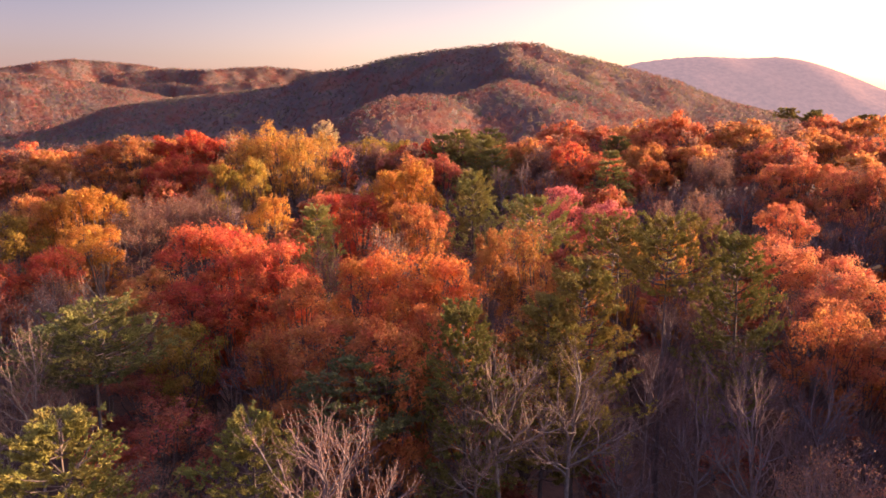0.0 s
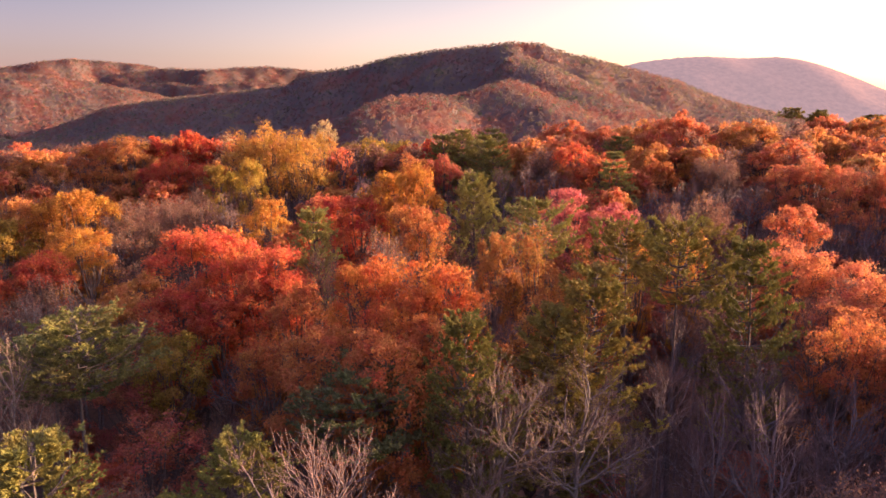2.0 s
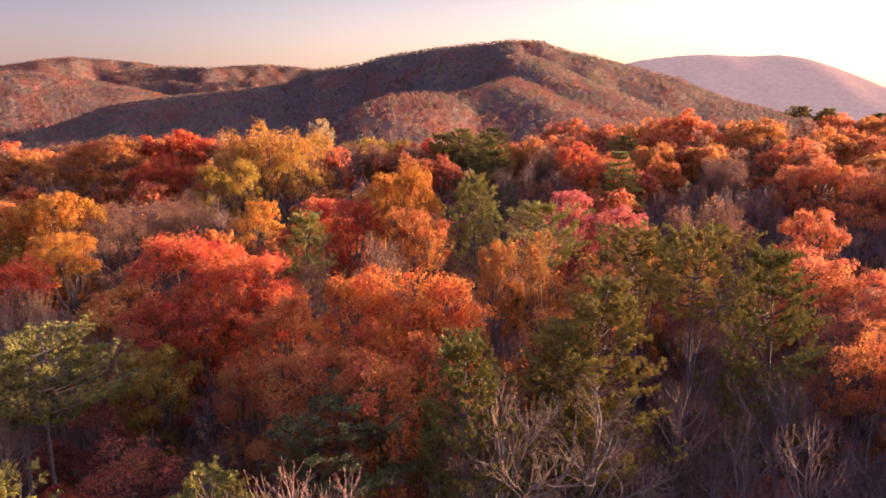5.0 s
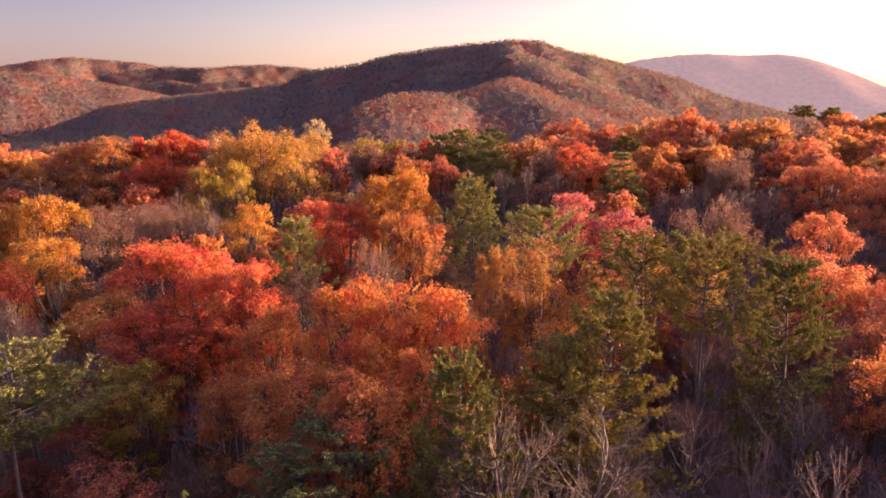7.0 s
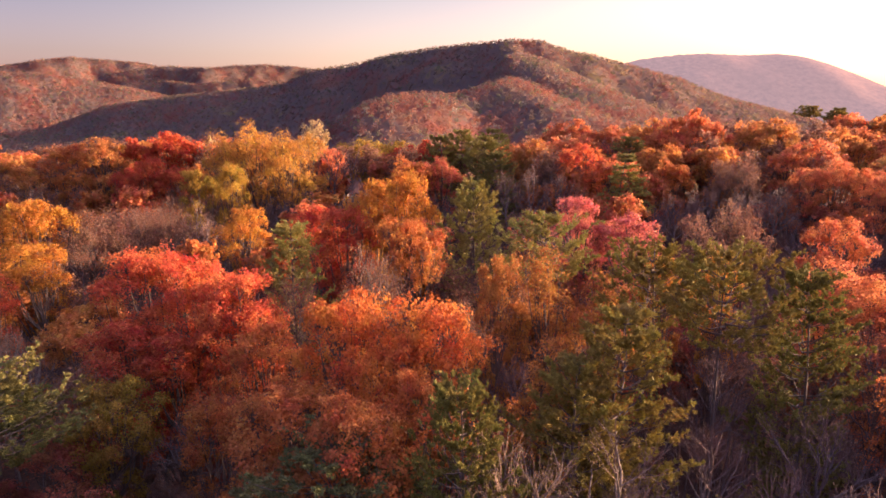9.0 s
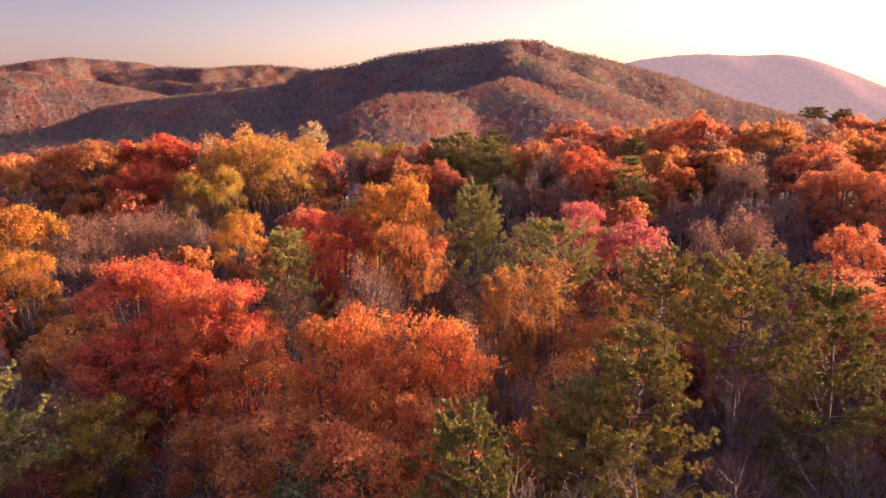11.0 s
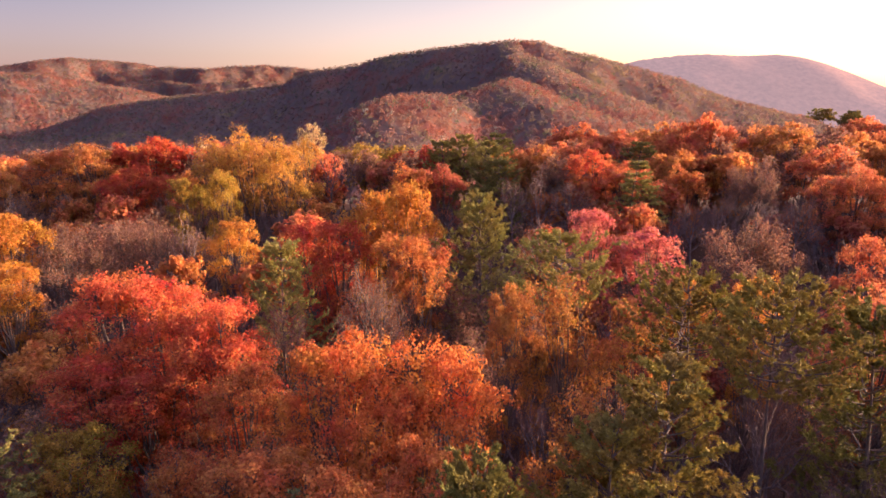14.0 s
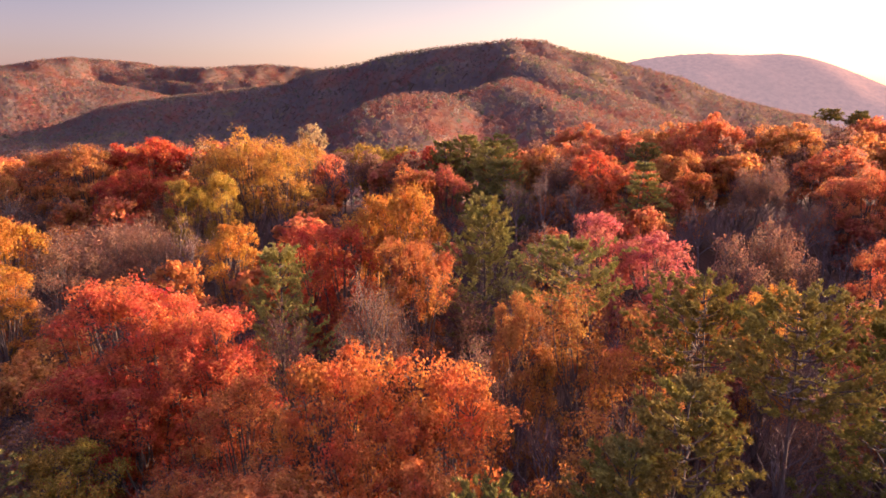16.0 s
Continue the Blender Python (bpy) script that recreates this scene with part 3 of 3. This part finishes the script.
plant("maple", "salmon", 62.4, 111.3, 23.4, 3.2)
plant("maple", "salmon", 66.6, 110.8, 21.8, 3.2)
plant("maple", "salmon", 62.2, 99.1, 21.8, 2.9)
plant("maple", "salmon", 66.2, 95.9, 22.8, 2.9)
plant("remnant", "pinkgrey", 45.1, 113.9, 22.6, 2.8)
plant("remnant", "pinkgrey", 48.8, 113.1, 23.6, 2.8)
plant("bare", "mauve", 52.8, 86.2, 17.0, 3.9)
plant("bare", "mauve", 57.6, 84.8, 17.6, 3.9)
plant("oak", "orangered", 84.9, 132.3, 23.8, 2.9)
plant("oak", "orangered", 88.7, 133.8, 25.4, 2.9)
plant("oak", "orangered", 92.5, 132.1, 23.8, 2.9)
plant("maple", "crimson", -6.7, 133.1, 25.1, 3.0)
plant("maple", "crimson", -2.6, 134.5, 26.1, 3.0)
plant("pine", "fern", 4.5, 132.9, 26.8, 4.4, -1)
plant("pine", "fern", 0.4, 131.0, 26.0, 3.6, -1)
plant("pine", "fern", 8.0, 127.5, 25.8, 4.2, -1)
plant("pine", "moss", 10.6, 137.1, 26.8, 4.0, -1)
plant("oak", "orange", 13.8, 127.0, 24.8, 2.6)
plant("oak", "orange", 17.3, 126.8, 25.8, 2.6)
plant("maple", "scarlet", 24.2, 120.0, 25.5, 4.0)
plant("oak", "orangered", 19.4, 133.2, 25.0, 3.0)
plant("oak", "orangered", 23.5, 135.4, 26.0, 3.0)
plant("bare", "mauve", 10.4, 109.0, 21.6, 3.0)
plant("bare", "mauve", 14.3, 107.5, 23.2, 3.0)
plant("bare", "mauve", 18.2, 107.9, 21.6, 3.0)
plant("pine", "moss", 9.0, 114.3, 23.9, 4.2, -1)
plant("birch", "olivegold", -21.4, 155.9, 24.0, 3.4)
plant("birch", "olivegold", -16.9, 157.0, 25.0, 3.4)
plant("oak", "olivegold", -14.2, 149.6, 23.9, 3.4)
plant("oak", "olivegold", -9.6, 152.2, 24.9, 3.4)
plant("oak", "orangered", 32.5, 150.2, 27.2, 3.8)
plant("oak", "orangered", 37.7, 150.4, 28.2, 3.8)
plant("oak", "orange", 42.3, 152.4, 28.2, 3.6)
plant("oak", "orange", 47.3, 153.3, 29.2, 3.6)
plant("oak", "orangered", 27.3, 163.8, 27.9, 3.5)
plant("oak", "orangered", 32.1, 164.9, 28.9, 3.5)
plant("oak", "orange", 37.5, 127.6, 24.1, 2.7)
plant("oak", "orange", 41.1, 126.8, 25.1, 2.7)
plant("pine", "fern", 36.2, 132.9, 25.4, 4.6, -1)
plant("oak", "bronze", 4.9, 54.0, 20.8, 2.2)
plant("birch", "bronze", 8.1, 54.0, 21.2, 2.7)
plant("flatpine", "fern", 9.6, 63.0, 21.3, 3.7)
plant("oak", "gold", 18.8, 61.4, 19.5, 2.0)
plant("bare", "mauve", 6.9, 86.7, 17.2, 3.1)
plant("bare", "mauve", 11.0, 88.9, 18.8, 3.1)
plant("bare", "mauve", 15.1, 87.6, 17.2, 3.1)
plant("bare", "mauve", 1.4, 76.9, 15.4, 3.2)
plant("bare", "mauve", 5.7, 74.8, 16.4, 3.2)
plant("oak", "orange", -79.4, 121.6, 22.3, 3.0)
plant("oak", "orange", -75.5, 122.6, 23.9, 3.0)
plant("oak", "orange", -71.7, 121.4, 22.3, 3.0)
plant("oak", "orangered", -87.8, 128.1, 24.0, 3.5)
plant("oak", "orangered", -83.1, 130.4, 25.0, 3.5)
plant("oak", "orange", -84.0, 139.3, 21.6, 3.4)
plant("oak", "orange", -79.4, 138.0, 22.6, 3.4)
plant("oak", "orange", -60.9, 131.0, 23.3, 2.9)
plant("oak", "orange", -57.0, 131.5, 24.3, 2.9)
plant("oak", "rustorange", -2.4, 71.4, 21.7, 3.2)
plant("remnant", "pinkgrey", -4.9, 61.4, 19.4, 3.4)
plant("remnant", "pinkgrey", -10.9, 57.1, 18.5, 2.2)
plant("bare", "mauve", -13.8, 45.6, 13.0, 3.8)
plant("bare", "mauve", -7.8, 37.0, 14.1, 3.2)
plant("bare", "mauve", 29.6, 48.5, 15.4, 2.9)
plant("maple", "crimson", -20.6, 35.6, 10.1, 2.2)
plant("bare", "mauve", 43.9, 101.1, 19.1, 3.6)
plant("bare", "mauve", 48, 99.4, 20.1, 3.6)
plant("bare", "mauve", 34.2, 102, 18.8, 3.6)
plant("bare", "mauve", 38.4, 101.2, 19.8, 3.6)
plant("maple", "darkred", -3.0, 119.1, 22.4, 2.9)
plant("maple", "darkred", 0.9, 116.8, 23.4, 2.9)
plant("oak", "olivegold", -51.6, 75.7, 19.2, 3.4)
plant("maple", "rustorange", -11.2, 48.5, 17.4, 2.7)
plant("maple", "rustorange", -11.3, 42.8, 15.3, 2.6)
plant("maple", "rustorange", -5.5, 35.6, 15.6, 2.4)
plant("maple", "rustorange", -0.3, 38.5, 18.2, 2.2)
plant("maple", "vermilion", -2.8, 40.6, 19.6, 2.3)
plant("birch", "bronze", 12.0, 52.5, 19.4, 2.6)


plant("remnant", "pinkgrey", 18.6, 25.0, 15.0, 2.6)
plant("bare", "mauve", 15.2, 21.5, 16.6, 2.4)

# unseen tall oaks added along the east side to shade the wood
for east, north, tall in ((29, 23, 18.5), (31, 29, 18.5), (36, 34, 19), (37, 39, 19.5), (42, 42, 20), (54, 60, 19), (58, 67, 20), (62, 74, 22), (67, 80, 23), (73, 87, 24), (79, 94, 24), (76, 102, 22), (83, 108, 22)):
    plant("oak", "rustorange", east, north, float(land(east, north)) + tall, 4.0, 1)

# ---- the rest of the wood ----
# how far below the eye's level the wood's far edge stays, by bearing
EDGE = ((-0.67, -0.5, -0.4, -0.25, -0.15, -0.05, 0.1, 0.25, 0.36, 0.67), (-0.048, -0.041, -0.028, -0.025, -0.043, -0.042, -0.033, -0.02, -0.008, -0.006))


def fill(x0, x1, y0, y1, step, high, wide, kinds, coarse=0, clear=0.72):
    """Trees of mixed kinds between those that stand already; unseen ones to the east are taller, to cast shade."""
    for yy in np.arange(y0, y1, step):
        for xx in np.arange(x0, x1, step):
            x, y = xx + RNG.uniform(-0.45, 0.45) * step, yy + RNG.uniform(-0.45, 0.45) * step
            if x < -(30 + max(0, y) * 0.9) or x > 48 + max(0, y) * 0.9:
                continue
            if any((x - a) ** 2 + (y - b) ** 2 < (clear * r + 0.6) ** 2 for a, b, r in PLANTED):
                continue
            # out of view to the east: taller trees that cast shade
            east = high[1] > 12 and x > 0.68 * y + 6 and y < 80
            hollow = high[1] > 12 and 62 < y < 112 and 0.3 < x / (y + 3) < 0.7
            choice = MIXED if east else HOLLOW if hollow else kinds
            kind, colour = choice[RNG.randint(len(choice))]
            tall = RNG.uniform(14, 17.5) if east else RNG.uniform(11.5, 15) if hollow else RNG.uniform(*high)
            if (abs(x) < 12 and y < 30) or y < 24:
                tall = RNG.uniform(7, 10.5)
            elif y < 48 and not east:
                tall *= 0.78
            if y > 95:
                tall = min(tall, 29.7 + float(np.interp(x / y, *EDGE)) * (y + 3) - float(land(x, y)) - RNG.uniform(0, 1.5))
            if tall < (11 if y > 95 else 6):
                continue
            fine = max(1, coarse - 1) if kind in ("bare", "remnant", "sapling") else coarse
            if y < 62 and fine < 2:
                fine = 0 if y < 48 and abs(x) < 0.7 * y + 5 else 1 if abs(x) < 0.75 * y + 8 else 3
            plant(kind, colour, x, y, float(land(x, y)) + tall, RNG.uniform(*wide), fine)


MIXED = [("bare", "mauve"), ("remnant", "pinkgrey"), ("remnant", "pinkgrey"), ("hickory", "rustorange"), ("hickory", "salmon"), ("oak", "orange"), ("oak", "orangered"), ("remnant", "pinkgrey")]
HOLLOW = [("bare", "mauve"), ("bare", "mauve"), ("bare", "mauve"), ("remnant", "pinkgrey"), ("hickory", "darkred")]
LOW = [("bare", "mauve"), ("bare", "mauve"), ("bare", "mauve"), ("bare", "mauve"), ("hickory", "darkred"), ("bare", "grey"), ("bare", "mauve"), ("remnant", "pinkgrey")]
fill(-60, 90, -30, 62, 5.4, (13, 17.5), (2.4, 3.4), LOW, 1)
fill(-100, 130, 62, 118, 5.9, (13, 17.5), (2.4, 3.4), MIXED + [("bare", "grey"), ("remnant", "pinkgrey"), ("bare", "mauve")], 2)
fill(-150, 175, 118, 185, 7.6, (17, 20), (2.8, 4.0), MIXED, 1)
# saplings and brush under the tall trees
fill(-45, 55, 14, 75, 4.0, (6, 11), (1.4, 2.4), [("sapling", "mauve"), ("sapling", "mauve"), ("hickory", "darkred"), ("remnant", "pinkgrey")], 2, 0.35)

# ---- woods on the hills ----
look_s = np.linspace(-1.0, 1.0, 260)
look_y = np.concatenate([np.arange(150, 1000, 14), np.arange(1000, 4500, 30)])
ls, ly = np.meshgrid(look_s, look_y)
rise_table = np.maximum.accumulate((land(ls * ly, ly) + 8 - 31) / ly, axis=0)


def woods(name, label, y0, y1, s0, s1, step, crown, count, size, mood_base, play, lift, body, seed):
    """A wood of many crowns on a slope: each a few uneven heads of leafy sprays."""
    rng = np.random.RandomState(seed)
    rows = []
    for y in np.arange(y0, y1, step):
        x = np.arange(s0 * y, s1 * y, step)
        rows.append(np.column_stack([x + rng.uniform(-0.5, 0.5, len(x)) * step, y + rng.uniform(-0.5, 0.5, len(x)) * step]))
    p = np.concatenate(rows)
    z = land(p[:, 0], p[:, 1])
    i = np.clip(np.searchsorted(look_y, p[:, 1] - 25) - 1, 0, len(look_y) - 1)
    j = np.clip(np.round((p[:, 0] / p[:, 1] + 1) / 2 * 259).astype(int), 0, 259)
    keep = (z + 12 - 31) / p[:, 1] > rise_table[i, j] - 0.03 * (p[:, 1] < 900)
    p, z = p[keep], z[keep]
    n = len(p)

    def mood(x, y, play):
        return mood_base + 0.16 * wave(x, y, 150, seed) + 0.08 * wave(x, y, 45, seed + 1) + rng.normal(size=np.shape(x)) * play
    tree_mood = np.clip(mood(p[:, 0], p[:, 1], play), 0, 0.8)
    odd = rng.uniform(size=n)
    tree_mood = np.where(odd < 0.035, rng.uniform(0.84, 0.98, n), np.where(odd < 0.10, rng.uniform(0.66, 0.8, n), tree_mood))
    r = crown * rng.uniform(0.6, 1.3, (n, 1, 1))
    base = np.column_stack([p, z + body + lift * rng.uniform(0, 1, n) ** 1.5])[:, None]
    # the sprays of each crown, gathered in heads
    heads = unit(rng.normal(size=(n, 5, 3)) + [0, 0, 0.7]) * r * 0.55 + base
    d = unit(rng.normal(size=(n, count, 3)) + [0, 0, 0.4])
    at = heads[np.arange(n)[:, None], rng.randint(0, 5, (n, count))] + d * r * rng.uniform(0.25, 0.62, (n, count, 1))
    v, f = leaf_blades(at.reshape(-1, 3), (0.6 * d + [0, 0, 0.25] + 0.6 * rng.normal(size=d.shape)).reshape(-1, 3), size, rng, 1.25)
    vs, quads, tones, made = [v], [f], [np.repeat(tree_mood, count * 4)], len(v)
    # the closed mass of twigs under them
    sy, ss = np.arange(y0, y1, step * 0.7), np.linspace(s0, s1, int((s1 - s0) * y1 / step * 1.1))
    ss, sy = np.meshgrid(ss, sy)
    sx = ss * sy
    sz = land(sx, sy) + body - 1.2 + rng.normal(size=sx.shape) * 0.3 * crown
    k = np.arange(sx.size).reshape(sx.shape)
    g = np.stack([k[:-1, :-1], k[:-1, 1:], k[1:, 1:], k[1:, :-1]], -1).reshape(-1, 4)
    seen = (sz + 8 - 31) / sy > rise_table[np.clip(np.searchsorted(look_y, sy - 40) - 1, 0, len(look_y) - 1), np.clip(np.round((ss + 1) / 2 * 259).astype(int), 0, 259)] - 0.01
    g = g[seen.ravel()[g].any(axis=1)]
    tones.append(np.clip(mood(sx.ravel(), sy.ravel(), 0.08), 0, 0.8))
    vs.append(np.column_stack([sx.ravel(), sy.ravel(), sz.ravel()]))
    quads.append(g + made)
    tagged(new(name, mesh_of(name, np.concatenate(vs), quads, HILL_LEAF, np.concatenate(tones), True)), label, "wood", kind="stuff")


woods("knoll_woods", "rust and brown autumn woods on a near knoll", 230, 1000, -0.85, 0.85, 8.2, 4.5, 32, 1.15, 0.22, 0.2, 3.0, 3.4, 21)
woods("mountain_woods", "brown and rust autumn woods on the mountain", 1000, 1720, -0.9, 0.75, 9.2, 5.4, 18, 1.85, 0.36, 0.12, 2.5, 3.4, 22)
woods("hill_woods", "reddish autumn woods on rolling hills", 1720, 3400, -0.95, 0.1, 12.0, 7.0, 20, 2.3, 0.26, 0.13, 2.0, 3.8, 23)


# ---- the far mountain, a backdrop with its haze put on as a glow ----
def haze_material():
    m, n, l, add = material("far_haze_glow")
    coord = add("TexCoord")
    noise_a = add("TexNoise", Scale=0.03, Detail=8.0, Roughness=0.7)
    l.new(coord.outputs["Object"], noise_a.inputs["Vector"])
    colour = add("ValToRGB")
    ramp(colour, [(0.35, (0.12, 0.07, 0.065)), (0.65, (0.22, 0.12, 0.10))])
    l.new(noise_a.outputs["Fac"], colour.inputs[0])
    body = add("BsdfPrincipled", Roughness=1.0)
    body.inputs["Specular IOR Level"].default_value = 0.0
    # the haze of the air, put into the surface as a faint rose emission
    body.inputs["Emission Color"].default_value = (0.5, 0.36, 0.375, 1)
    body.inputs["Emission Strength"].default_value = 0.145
    l.new(colour.outputs[0], body.inputs["Base Color"])
    l.new(body.outputs[0], n["Material Output"].inputs["Surface"])
    return m


crest = np.array([
    (759, 4197, 176), (1137, 4197, 335), (1379, 4197, 365), (1587, 4197, 379), (1797, 4197, 365), (2074, 4197, 375),
    (2216, 4197, 350), (2397, 4197, 282), (2757, 4197, 135), (3100, 4197, 0),
], float)
cx = np.arange(crest[0, 0], crest[-1, 0], 12.0)
cz = np.interp(cx, crest[:, 0], crest[:, 2])
cz = np.convolve(np.pad(cz, 8, mode="edge"), np.ones(17) / 17, "valid") 
bristle = np.random.RandomState(5).normal(size=len(cx)) * 2.5
steps = np.linspace(0, 1, 24)
mx = np.repeat(cx[None], 48, 0)
back = np.concatenate([steps, 1 + steps[1:], [2.1]])
my = 4197 - 900 + 900 * np.repeat(back[:, None], len(cx), 1)
fall = np.where(back < 1, np.sin(back * math.pi / 2) ** 1.4, np.cos(np.clip(back - 1, 0, 1) * math.pi / 2))[:, None]
mz = -60 + (cz[None] + 60) * fall + bristle[None] * np.clip(fall, 0, 1) ** 200 + 22 * wave(mx, my, 600, 31) * np.clip(1 - fall, 0, 1) * fall * 2
k = np.arange(mx.size).reshape(mx.shape)
f = np.stack([k[:-1, :-1], k[:-1, 1:], k[1:, 1:], k[1:, :-1]], -1).reshape(-1, 4)
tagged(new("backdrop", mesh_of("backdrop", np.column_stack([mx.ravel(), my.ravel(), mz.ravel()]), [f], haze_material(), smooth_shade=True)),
       "far mountain on the skyline, its rose haze put on as a faint glow", "mountain", kind="structure")
